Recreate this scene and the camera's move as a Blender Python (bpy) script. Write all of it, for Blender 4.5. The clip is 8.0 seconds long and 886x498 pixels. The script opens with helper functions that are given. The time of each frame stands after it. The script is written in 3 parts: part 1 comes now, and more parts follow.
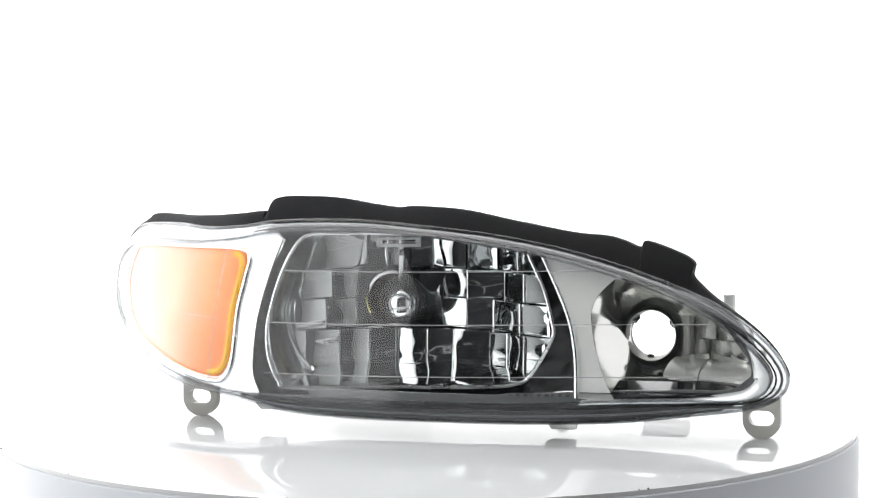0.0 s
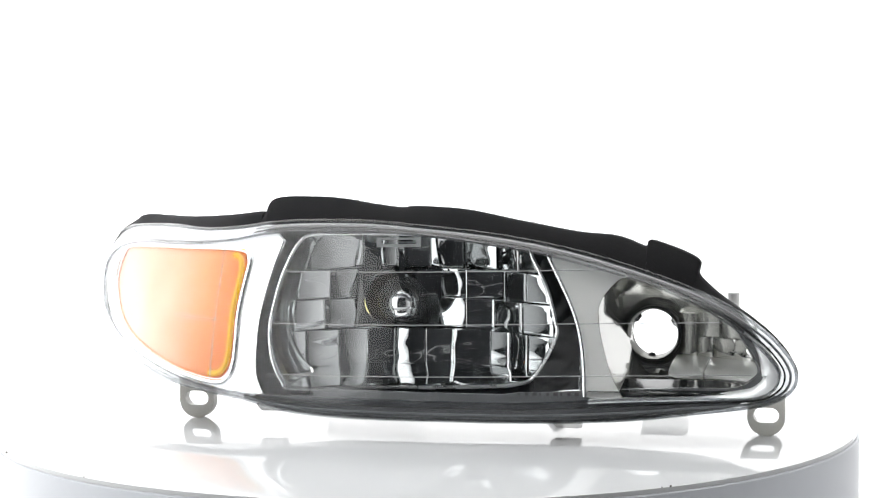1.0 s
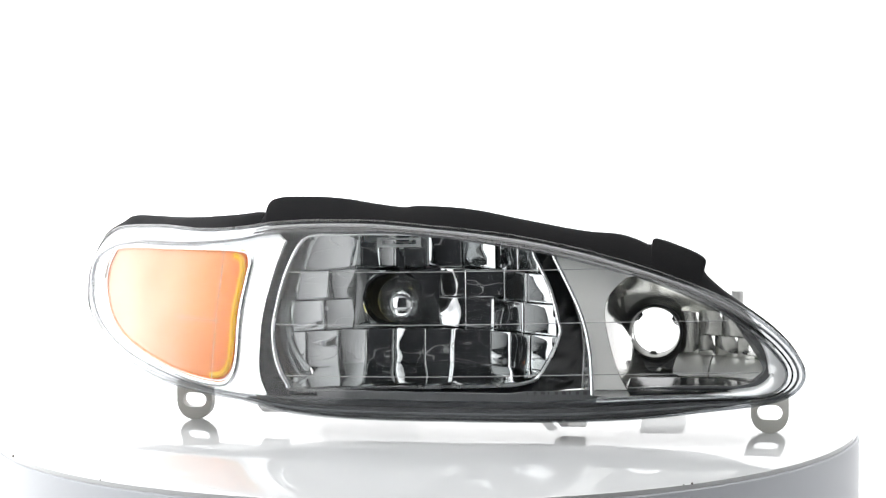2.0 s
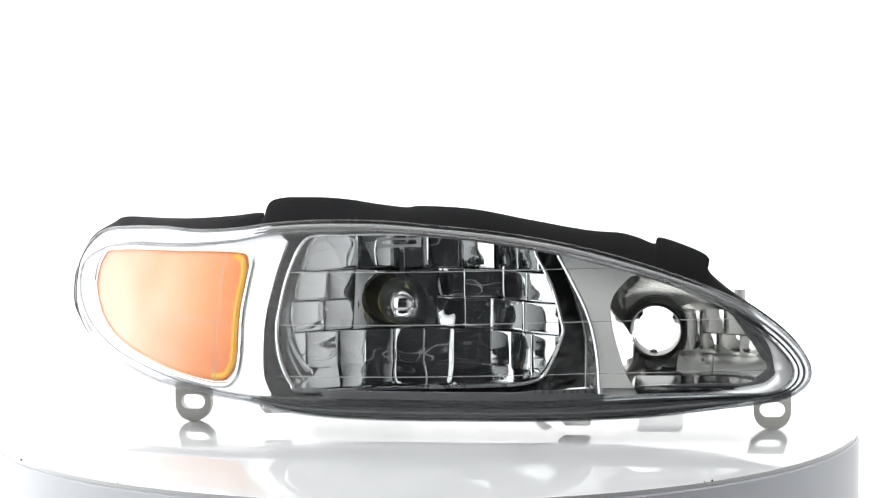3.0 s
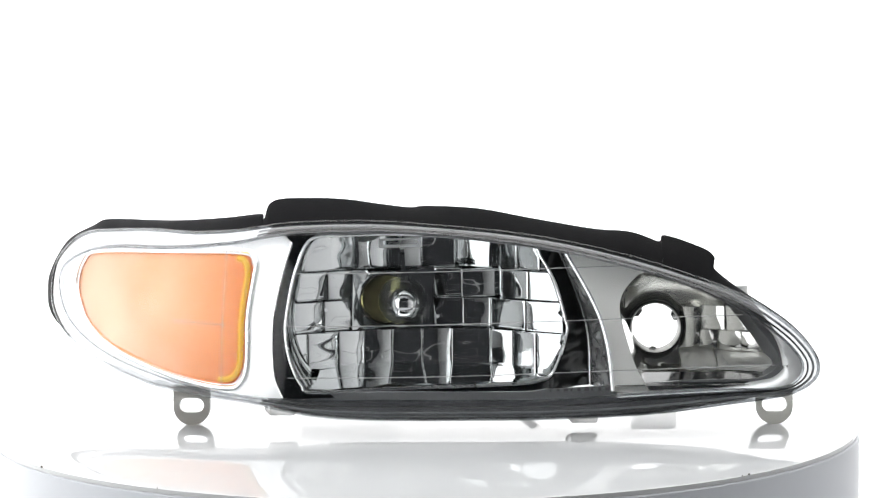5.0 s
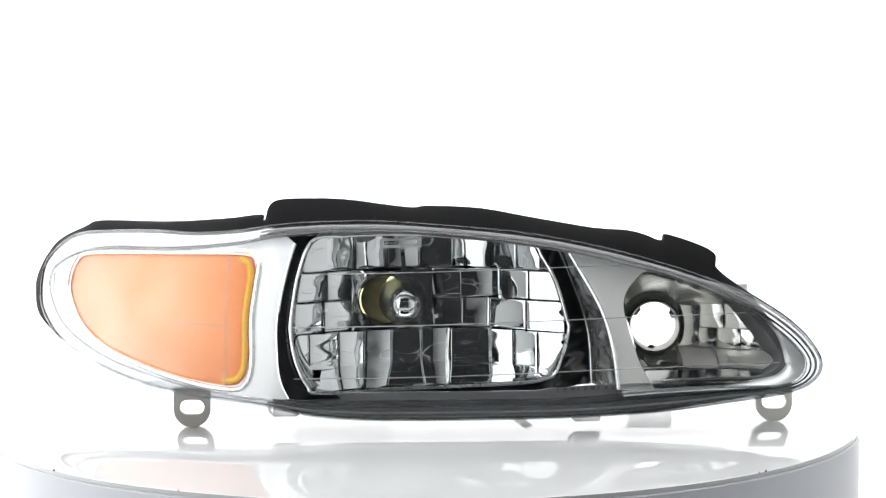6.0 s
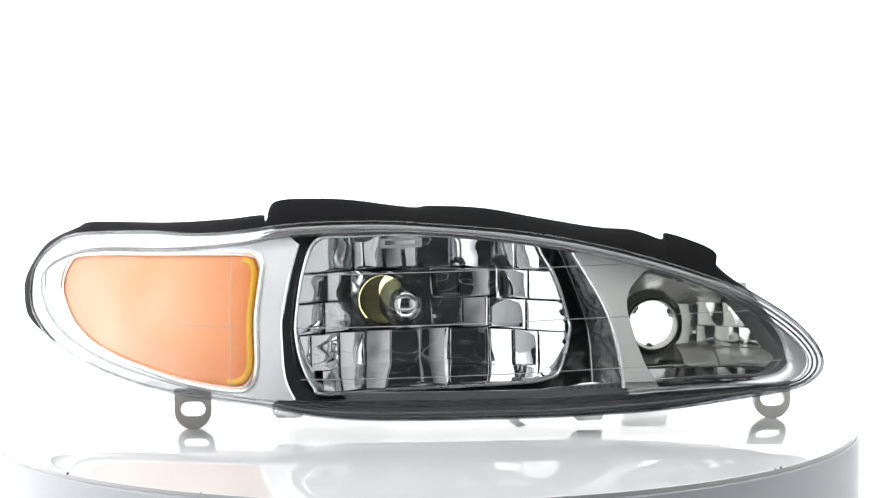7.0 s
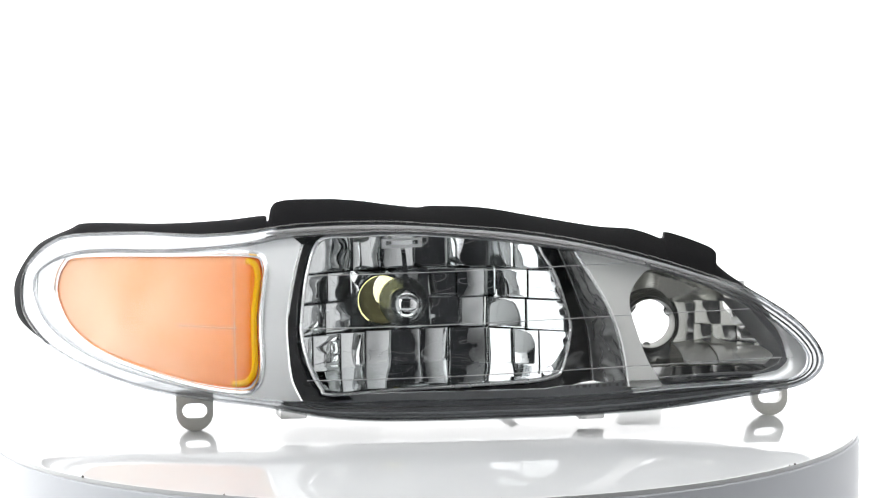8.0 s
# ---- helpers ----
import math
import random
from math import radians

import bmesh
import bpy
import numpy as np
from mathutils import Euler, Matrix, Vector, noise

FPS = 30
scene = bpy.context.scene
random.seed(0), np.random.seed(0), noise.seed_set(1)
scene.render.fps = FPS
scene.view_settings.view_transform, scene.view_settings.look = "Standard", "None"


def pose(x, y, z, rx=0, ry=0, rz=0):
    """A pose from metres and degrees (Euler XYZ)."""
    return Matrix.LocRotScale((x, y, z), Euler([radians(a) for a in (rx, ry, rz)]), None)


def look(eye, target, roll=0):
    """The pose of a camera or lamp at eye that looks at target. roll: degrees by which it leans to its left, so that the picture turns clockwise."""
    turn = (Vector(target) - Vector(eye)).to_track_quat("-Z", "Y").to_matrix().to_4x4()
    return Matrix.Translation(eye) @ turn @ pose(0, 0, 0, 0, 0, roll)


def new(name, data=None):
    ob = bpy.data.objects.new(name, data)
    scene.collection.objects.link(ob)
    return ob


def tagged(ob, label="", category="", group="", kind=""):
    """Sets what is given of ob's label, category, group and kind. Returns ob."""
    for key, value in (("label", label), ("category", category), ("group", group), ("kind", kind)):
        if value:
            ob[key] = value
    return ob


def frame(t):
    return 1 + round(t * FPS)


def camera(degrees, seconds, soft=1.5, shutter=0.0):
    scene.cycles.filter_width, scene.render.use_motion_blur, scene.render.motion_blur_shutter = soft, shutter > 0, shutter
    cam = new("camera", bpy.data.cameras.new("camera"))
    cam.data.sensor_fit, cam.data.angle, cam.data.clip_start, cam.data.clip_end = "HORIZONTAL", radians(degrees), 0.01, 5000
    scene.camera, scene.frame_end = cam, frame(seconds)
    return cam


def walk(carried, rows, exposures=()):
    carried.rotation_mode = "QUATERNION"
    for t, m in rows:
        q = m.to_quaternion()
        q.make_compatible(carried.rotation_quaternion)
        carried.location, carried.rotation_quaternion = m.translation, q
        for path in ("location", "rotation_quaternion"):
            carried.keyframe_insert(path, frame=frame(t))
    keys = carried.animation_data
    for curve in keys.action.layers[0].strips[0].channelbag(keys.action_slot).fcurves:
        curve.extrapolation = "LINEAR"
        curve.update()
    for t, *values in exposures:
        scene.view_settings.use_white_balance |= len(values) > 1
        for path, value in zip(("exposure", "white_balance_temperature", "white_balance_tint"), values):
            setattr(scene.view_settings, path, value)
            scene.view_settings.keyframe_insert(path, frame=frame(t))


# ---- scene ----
cam = camera(20.384, 8.0, soft=1.25)
EYE = (0.0, -1.7038, 0.2717)
AIM = (0.00753 * 1.7, -0.0038, 0.2717 - 0.08930 * 1.7)
walk(cam, [(0.0, look(EYE, AIM, -0.466)), (8.0, look(EYE, AIM, -0.466))])

# ---------------- world and light ----------------
world = bpy.data.worlds.new("studio_dark")
scene.world = world
world.use_nodes = True
world.node_tree.nodes["Background"].inputs[0].default_value = (0.9, 0.95, 1.0, 1)
world.node_tree.nodes["Background"].inputs[1].default_value = 0.02
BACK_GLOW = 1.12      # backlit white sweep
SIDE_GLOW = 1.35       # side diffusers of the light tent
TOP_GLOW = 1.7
scene.view_settings.exposure = 0.0

MM = 0.001


# ---------------- materials ----------------
def material(name):
    m = bpy.data.materials.new(name)
    m.use_nodes = True
    nt = m.node_tree
    return m, nt, nt.nodes["Principled BSDF"], nt.nodes["Material Output"]


def node(nt, kind, **values):
    n = nt.nodes.new(kind)
    for k, v in values.items():
        n.inputs[k].default_value = v
    return n


def surface(name, colour, rough, metal=0.0, grain=0.0, grain_size=400.0, spread=0.08, rough_spread=0.08, spec=0.5, coat=0.0):
    """Principled surface with colour and gloss varied at two scales and a fine relief."""
    m, nt, bsdf, _ = material(name)
    co = nt.nodes.new("ShaderNodeTexCoord")
    big = node(nt, "ShaderNodeTexNoise", Scale=18.0, Detail=4.0)
    fine = node(nt, "ShaderNodeTexNoise", Scale=grain_size, Detail=3.0)
    for n in (big, fine):
        nt.links.new(co.outputs["Object"], n.inputs["Vector"])
    add = nt.nodes.new("ShaderNodeMath")
    add.operation = "MULTIPLY_ADD"
    add.inputs[1].default_value = 0.4
    nt.links.new(fine.outputs[0], add.inputs[0])
    nt.links.new(big.outputs[0], add.inputs[2])
    ramp = nt.nodes.new("ShaderNodeValToRGB")
    lo, hi = 1 - spread, 1 + spread
    ramp.color_ramp.elements[0].position, ramp.color_ramp.elements[1].position = 0.4, 1.0
    ramp.color_ramp.elements[0].color = (*[min(1, c * lo) for c in colour], 1)
    ramp.color_ramp.elements[1].color = (*[min(1, c * hi) for c in colour], 1)
    nt.links.new(add.outputs[0], ramp.inputs[0])
    nt.links.new(ramp.outputs[0], bsdf.inputs["Base Color"])
    rr = nt.nodes.new("ShaderNodeMapRange")
    rr.inputs[1].default_value, rr.inputs[2].default_value = 0.35, 0.75
    rr.inputs[3].default_value, rr.inputs[4].default_value = max(0, rough * (1 - rough_spread)), rough * (1 + rough_spread)
    nt.links.new(big.outputs[0], rr.inputs[0])
    nt.links.new(rr.outputs[0], bsdf.inputs["Roughness"])
    bsdf.inputs["Metallic"].default_value = metal
    bsdf.inputs["Specular IOR Level"].default_value = spec
    bsdf.inputs["Coat Weight"].default_value = coat
    bsdf.inputs["Coat Roughness"].default_value = 0.05
    if grain:
        bump = node(nt, "ShaderNodeBump", Strength=grain, Distance=0.0005)
        nt.links.new(fine.outputs[0], bump.inputs["Height"])
        nt.links.new(bump.outputs[0], bsdf.inputs["Normal"])
    return m


def clear_plastic(name, tint, ior, rough, haze=0.0, haze_colour=(0.6, 0.6, 0.62)):
    """Clear moulded plastic: straight transmission, Fresnel gloss, and a share of scattering haze."""
    m, nt, bsdf, out = material(name)
    nt.nodes.remove(bsdf)
    clear = node(nt, "ShaderNodeBsdfTransparent", Color=(*tint, 1))
    gloss = node(nt, "ShaderNodeBsdfGlossy", Color=(1, 1, 1, 1), Roughness=rough)
    # gloss by Schlick's rule, the same from both sides of the thin wall
    lw = node(nt, "ShaderNodeLayerWeight", Blend=0.5)
    power = nt.nodes.new("ShaderNodeMath")
    power.operation = "POWER"
    power.inputs[1].default_value = 5.0
    nt.links.new(lw.outputs["Facing"], power.inputs[0])
    f0 = ((ior - 1) / (ior + 1)) ** 2
    sch = nt.nodes.new("ShaderNodeMath")
    sch.operation = "MULTIPLY_ADD"
    sch.inputs[1].default_value, sch.inputs[2].default_value = 1 - f0, f0
    nt.links.new(power.outputs[0], sch.inputs[0])
    mix = nt.nodes.new("ShaderNodeMixShader")
    nt.links.new(sch.outputs[0], mix.inputs[0])
    base = clear
    if haze:
        dif = node(nt, "ShaderNodeBsdfDiffuse", Color=(*haze_colour, 1))
        trl = node(nt, "ShaderNodeBsdfTranslucent", Color=(*haze_colour, 1))
        both = node(nt, "ShaderNodeMixShader", Fac=0.5)
        nt.links.new(dif.outputs[0], both.inputs[1])
        nt.links.new(trl.outputs[0], both.inputs[2])
        hz = nt.nodes.new("ShaderNodeMixShader")
        noi = node(nt, "ShaderNodeTexNoise", Scale=60.0, Detail=3.0)
        mr = nt.nodes.new("ShaderNodeMapRange")
        mr.inputs[3].default_value, mr.inputs[4].default_value = haze * 0.6, haze * 1.4
        nt.links.new(noi.outputs[0], mr.inputs[0])
        nt.links.new(mr.outputs[0], hz.inputs[0])
        nt.links.new(clear.outputs[0], hz.inputs[1])
        nt.links.new(both.outputs[0], hz.inputs[2])
        base = hz
    nt.links.new(base.outputs[0], mix.inputs[1])
    nt.links.new(gloss.outputs[0], mix.inputs[2])
    nt.links.new(mix.outputs[0], out.inputs[0])
    return m


def amber_plastic(name, low=(0.95, 0.36, 0.12, 1), high=(1.0, 0.70, 0.45, 1), deep=(0.92, 0.26, 0.01, 1)):
    m, nt, bsdf, out = material(name)
    co = nt.nodes.new("ShaderNodeTexCoord")
    noi = node(nt, "ShaderNodeTexNoise", Scale=11.0, Detail=5.0)
    nt.links.new(co.outputs["Object"], noi.inputs["Vector"])
    ramp = nt.nodes.new("ShaderNodeValToRGB")
    ramp.color_ramp.elements[0].color, ramp.color_ramp.elements[1].color = low, high
    ramp.color_ramp.elements[0].position, ramp.color_ramp.elements[1].position = 0.36, 0.66
    nt.links.new(noi.outputs[0], ramp.inputs[0])
    # light and shade put into the colour: deeper towards the inboard edge
    sep = nt.nodes.new("ShaderNodeSeparateXYZ")
    nt.links.new(co.outputs["Object"], sep.inputs[0])
    thick = nt.nodes.new("ShaderNodeMapRange")
    thick.interpolation_type = "SMOOTHSTEP"
    for k, v in enumerate((-0.22, -0.112, 0.0, 1.0)):
        thick.inputs[k + 1].default_value = v
    nt.links.new(sep.outputs["X"], thick.inputs[0])
    tone = nt.nodes.new("ShaderNodeMixRGB")
    tone.inputs[2].default_value = deep
    nt.links.new(thick.outputs[0], tone.inputs[0])
    nt.links.new(ramp.outputs[0], tone.inputs[1])
    nt.links.new(tone.outputs[0], bsdf.inputs["Base Color"])
    prism = node(nt, "ShaderNodeTexNoise", Scale=160.0, Detail=2.0)
    nt.links.new(co.outputs["Object"], prism.inputs["Vector"])
    bump = node(nt, "ShaderNodeBump", Strength=0.25, Distance=0.001)
    nt.links.new(prism.outputs[0], bump.inputs["Height"])
    nt.links.new(bump.outputs[0], bsdf.inputs["Normal"])
    bsdf.inputs["Roughness"].default_value = 0.22
    trl = nt.nodes.new("ShaderNodeBsdfTranslucent")
    nt.links.new(tone.outputs[0], trl.inputs[0])
    mix = node(nt, "ShaderNodeMixShader", Fac=0.36)
    nt.links.new(bsdf.outputs[0], mix.inputs[1])
    nt.links.new(trl.outputs[0], mix.inputs[2])
    see = node(nt, "ShaderNodeBsdfTransparent", Color=(1.0, 0.66, 0.36, 1))
    mix2 = node(nt, "ShaderNodeMixShader", Fac=0.03)
    nt.links.new(mix.outputs[0], mix2.inputs[1])
    nt.links.new(see.outputs[0], mix2.inputs[2])
    nt.links.new(mix2.outputs[0], out.inputs[0])
    return m


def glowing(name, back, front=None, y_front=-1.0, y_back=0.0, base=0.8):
    """Backlit diffuser cloth: white, and it gives off light; a fade towards its front hem is painted into the glow."""
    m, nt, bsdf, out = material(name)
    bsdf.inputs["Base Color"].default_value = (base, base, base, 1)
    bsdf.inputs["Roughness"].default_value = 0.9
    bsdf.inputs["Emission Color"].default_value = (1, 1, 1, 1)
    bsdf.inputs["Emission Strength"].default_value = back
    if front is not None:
        # painted fade of the glow along y, set to soften the lamp's reflections
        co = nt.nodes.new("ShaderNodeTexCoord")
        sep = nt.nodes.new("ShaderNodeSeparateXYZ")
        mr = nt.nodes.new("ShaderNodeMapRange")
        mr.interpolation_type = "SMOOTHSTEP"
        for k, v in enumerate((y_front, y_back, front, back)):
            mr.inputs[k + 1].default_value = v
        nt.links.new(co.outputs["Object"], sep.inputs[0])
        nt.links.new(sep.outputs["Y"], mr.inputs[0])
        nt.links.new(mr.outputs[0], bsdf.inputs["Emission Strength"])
    return m


CLEAR = clear_plastic("clear_polycarbonate", (0.97, 0.975, 0.98), 1.52, 0.03, 0.004, (0.6, 0.61, 0.63))
# lens plastic again with a grey tint, so the shoulder shows darker
SKIRT = clear_plastic("grey_tinted_polycarbonate", (0.66, 0.67, 0.68), 1.5, 0.03, 0.04, (0.5, 0.51, 0.52))
GROOVE = clear_plastic("moulded_line", (0.75, 0.76, 0.77), 1.5, 0.1, 0.5, (0.8, 0.8, 0.8))
BULB_GLASS = clear_plastic("bulb_glass", (0.62, 0.63, 0.63), 1.6, 0.01, 0.07, (0.6, 0.6, 0.6))
CHROME = surface("aluminised_reflector", (0.79, 0.808, 0.808), 0.04, 1.0, 0.0, 300, 0.03, 0.06)
SATIN = surface("satin_aluminised_bezel", (0.90, 0.91, 0.91), 0.40, 0.55, 0.05, 900, 0.03, 0.2)
PARK_SATIN = surface("warm_satin_aluminised", (0.88, 0.88, 0.85), 0.38, 0.35, 0.05, 900, 0.04, 0.2)
PARK_CHROME = surface("warm_aluminised_reflector", (0.89, 0.89, 0.86), 0.07, 0.93, 0.0, 300, 0.05, 0.3)
PARK_BOWL = surface("warm_satin_reflector_bowl", (0.89, 0.89, 0.86), 0.11, 0.8, 0.0, 300, 0.05, 0.3)
BLACK = surface("black_gloss_moulding", (0.008, 0.009, 0.010), 0.1, 0.0, 0.0, 500, 0.3, 0.3)
RUBBER = surface("black_foam_rubber", (0.006, 0.006, 0.007), 0.62, 0.0, 0.4, 900, 0.35, 0.2, 0.1)
HOUSING = surface("dark_grey_housing_plastic", (0.19, 0.195, 0.20), 0.22, 0.0, 0.1, 600, 0.15)
BRACKET = clear_plastic("grey_nylon_bracket", (0.5, 0.5, 0.48), 1.45, 0.3, 0.72, (0.66, 0.655, 0.63))
PALE = surface("pale_translucent_nylon", (0.78, 0.78, 0.77), 0.4, 0.0, 0.1, 600, 0.06)
AMBER = amber_plastic("amber_plastic")
AMBER_RIM = amber_plastic("deep_amber_rim", (0.95, 0.28, 0.02, 1), (0.98, 0.36, 0.04, 1), (0.92, 0.28, 0.02, 1))
AMBER_LIT = amber_plastic("lit_edge_amber", (1.0, 0.62, 0.008, 1), (1.0, 0.74, 0.02, 1), (1.0, 0.68, 0.01, 1))
YELLOW = clear_plastic("pale_yellow_glass", (0.90, 0.88, 0.62), 1.45, 0.05)
NYLON = clear_plastic("translucent_nylon", (0.9, 0.9, 0.9), 1.35, 0.2, 0.4, (0.8, 0.8, 0.79))
THIN_NYLON = clear_plastic("clear_thin_nylon", (0.955, 0.955, 0.955), 1.25, 0.2, 0.03, (0.8, 0.8, 0.79))
BEAD = surface("bright_rolled_aluminium", (0.93, 0.94, 0.94), 0.26, 1.0, 0.0, 300, 0.02, 0.2)
INK = surface("raised_grey_lettering", (0.13, 0.132, 0.132), 0.35, 0.0, 0.05, 600, 0.08)
ACRYLIC = surface("white_gloss_acrylic", (0.49, 0.50, 0.505), 0.03, 0.0, 0.0, 300, 0.01, 0.3, 0.32)
RIM_WHITE = surface("white_satin_rim", (0.45, 0.47, 0.50), 0.35, 0.0, 0.02, 300, 0.02)
SPECK = surface("dark_grit", (0.08, 0.07, 0.06), 0.7)
FROST = surface("glossy_grey_side_wall", (0.56, 0.57, 0.57), 0.08, 0.65, 0.0, 90, 0.3, 0.3)
SHIELD = surface("polished_shield_metal", (0.92, 0.93, 0.93), 0.1, 1.0, 0.0, 300, 0.03)
SMOKE = surface("smoked_aluminised_wall", (0.12, 0.12, 0.11), 0.32, 1.0, 0.0, 300, 0.1)
INK_DIM = surface("dim_dark_lettering", (0.08, 0.082, 0.082), 0.4)
GREY_BEAD = surface("grey_streak_bead", (0.30, 0.31, 0.32), 0.25, 0.0, 0.0, 300, 0.06)
CURTAIN = surface("black_studio_cloth", (0.018, 0.019, 0.021), 0.9, 0.0, 0.0, 300, 0.08)
GREY_FLOOR = surface("grey_studio_floor", (0.42, 0.42, 0.43), 0.6, 0.0, 0.0, 60, 0.06)


# ---------------- mesh helpers ----------------
def make(name, verts, faces, mat, parent=None, label="", smooth=True):
    me = bpy.data.meshes.new(name)
    me.from_pydata([tuple(v) for v in verts], [], faces)
    bm = bmesh.new()
    bm.from_mesh(me)
    bmesh.ops.recalc_face_normals(bm, faces=bm.faces)
    bm.to_mesh(me)
    bm.free()
    if smooth:
        me.polygons.foreach_set("use_smooth", [True] * len(me.polygons))
        me.set_sharp_from_angle(angle=radians(35))
    me.materials.append(mat)
    ob = new(name, me)
    ob.parent = parent
    if label:
        tagged(ob, label)
    return ob


def part(name, bm, mat, parent, label="", smooth=True):
    me = bpy.data.meshes.new(name)
    bmesh.ops.recalc_face_normals(bm, faces=bm.faces)
    bm.to_mesh(me)
    bm.free()
    if smooth:
        me.polygons.foreach_set("use_smooth", [True] * len(me.polygons))
        me.set_sharp_from_angle(angle=radians(35))
    me.materials.append(mat)
    ob = new(name, me)
    ob.parent = parent
    if label:
        tagged(ob, label)
    return ob


def spline(points, n, closed=True):
    """n points along a Catmull-Rom curve through the points, spaced evenly per stretch."""
    p = [np.array(q, float) for q in points]
    k = len(p)
    spans = k if closed else k - 1
    out = []
    for i in range(n):
        u = i * spans / n if closed else i * spans / (n - 1)
        j = min(int(u), spans - 1)
        f = u - j
        if closed:
            a, b, c, d = (p[(j + o) % k] for o in (-1, 0, 1, 2))
        else:
            a, b, c, d = (p[min(max(j + o, 0), k - 1)] for o in (-1, 0, 1, 2))
        out.append(0.5 * (2 * b + (c - a) * f + (2 * a - 5 * b + 4 * c - d) * f * f + (3 * b - a - 3 * c + d) * f ** 3))
    return np.array(out)


def inside(q, poly):
    x, z = q
    hit = False
    for (x0, z0), (x1, z1) in zip(poly, np.roll(poly, -1, axis=0)):
        if (z0 > z) != (z1 > z) and x < (x1 - x0) * (z - z0) / (z1 - z0) + x0:
            hit = not hit
    return hit


def edge_distance(x, z, poly):
    a = np.asarray(poly)
    b = np.roll(a, -1, axis=0)
    d = b - a
    q = np.array([x, z])
    u = np.clip(((q - a) * d).sum(1) / np.maximum((d * d).sum(1), 1e-9), 0, 1)
    return float(np.sqrt((((a + d * u[:, None]) - q) ** 2).sum(1)).min())


def sheet(name, outline, holes, depth, thick, mat, parent, label="", step=6.0):
    """A moulded sheet over an outline in x, z (mm) with real openings; depth(x, z) gives its front, thick its thickness."""
    from mathutils.geometry import delaunay_2d_cdt
    pts, edges = [], []
    for loop in (outline, *holes):
        s = len(pts)
        pts += [Vector((float(q[0]), float(q[1]))) for q in loop]
        edges += [(s + i, s + (i + 1) % len(loop)) for i in range(len(loop))]
    o = np.asarray(outline)
    for x in np.arange(o[:, 0].min() + step / 2, o[:, 0].max(), step):
        for z in np.arange(o[:, 1].min() + step / 2, o[:, 1].max(), step):
            if inside((x, z), o) and not any(inside((x, z), h) for h in holes):
                if min(edge_distance(x, z, l) for l in (outline, *holes)) > step * 0.35:
                    pts.append(Vector((x, z)))
    v, _, f, _, _, _ = delaunay_2d_cdt(pts, edges, [], 0, 0.001)
    keep = []
    for t in f:
        c = (v[t[0]] + v[t[1]] + v[t[2]]) / 3
        if inside(c, o) and not any(inside(c, h) for h in holes):
            keep.append(tuple(t))
    n = len(v)
    front = [(q.x * MM, depth(q.x, q.y) * MM, q.y * MM) for q in v]
    back = [(a, b + thick * MM, c) for a, b, c in front]
    count = {}
    for t in keep:
        for i in range(3):
            e = (t[i], t[(i + 1) % 3])
            count[tuple(sorted(e))] = count.get(tuple(sorted(e)), []) + [e]
    faces = keep + [tuple(i + n for i in reversed(t)) for t in keep]
    faces += [(e[1], e[0], e[0] + n, e[1] + n) for es in count.values() if len(es) == 1 for e in es]
    return make(name, front + back, faces, mat, parent, label)


def tube(name, path, radius, mat, parent, label="", closed=False, sides=8):
    """A round bead of the radius (mm) along a path of x, y, z (mm)."""
    path = [Vector(q) for q in path]
    n = len(path)
    verts, faces = [], []
    for i, q in enumerate(path):
        a = path[(i - 1) % n] if closed or i else q
        b = path[(i + 1) % n] if closed or i < n - 1 else q
        t = (b - a).normalized()
        u = t.cross(Vector((0, 1, 0)))
        u = u.normalized() if u.length > 1e-4 else Vector((1, 0, 0))
        w = t.cross(u)
        for k in range(sides):
            g = 2 * math.pi * k / sides
            verts.append((q + (u * math.cos(g) + w * math.sin(g)) * radius) * MM)
    for i in range(n if closed else n - 1):
        for k in range(sides):
            j = (i + 1) % n
            faces.append((i * sides + k, i * sides + (k + 1) % sides, j * sides + (k + 1) % sides, j * sides + k))
    if not closed:
        faces += [tuple(range(sides)), tuple((n - 1) * sides + k for k in reversed(range(sides)))]
    return make(name, verts, faces, mat, parent, label)


def loft(name, rings, mat, parent, label="", closed=True, caps=False):
    """Skin over rings of x, y, z points (mm)."""
    n = len(rings[0])
    verts = [tuple(np.array(q) * MM) for r in rings for q in r]
    faces = []
    for a in range(len(rings) - 1):
        for i in range(n if closed else n - 1):
            j = (i + 1) % n
            faces.append((a * n + i, a * n + j, (a + 1) * n + j, (a + 1) * n + i))
    if caps:
        faces += [tuple(range(n)), tuple((len(rings) - 1) * n + i for i in reversed(range(n)))]
    return make(name, verts, faces, mat, parent, label)


def turned(name, profile, centre, mat, parent, label="", n=40, axis="y", caps=False):
    """A body of revolution about the y axis (or z); profile rows are (along, radius) in mm."""
    rings = []
    for a, r in profile:
        ring = []
        for k in range(n):
            g = 2 * math.pi * k / n
            if axis == "y":
                ring.append((centre[0] + r * math.cos(g), centre[1] + a, centre[2] + r * math.sin(g)))
            else:
                ring.append((centre[0] + r * math.cos(g), centre[1] + r * math.sin(g), centre[2] + a))
        rings.append(ring)
    return loft(name, rings, mat, parent, label, True, caps)


def block(name, lo, hi, mat, parent, label="", bevel=1.0):
    bm = bmesh.new()
    bmesh.ops.create_cube(bm, size=1)
    for v in bm.verts:
        v.co = Vector([(lo[i] + (hi[i] - lo[i]) * (v.co[i] + 0.5)) * MM for i in range(3)])
    bmesh.ops.bevel(bm, geom=bm.edges[:], offset=bevel * MM, segments=2, affect="EDGES", profile=0.6)
    return part(name, bm, mat, parent, label)


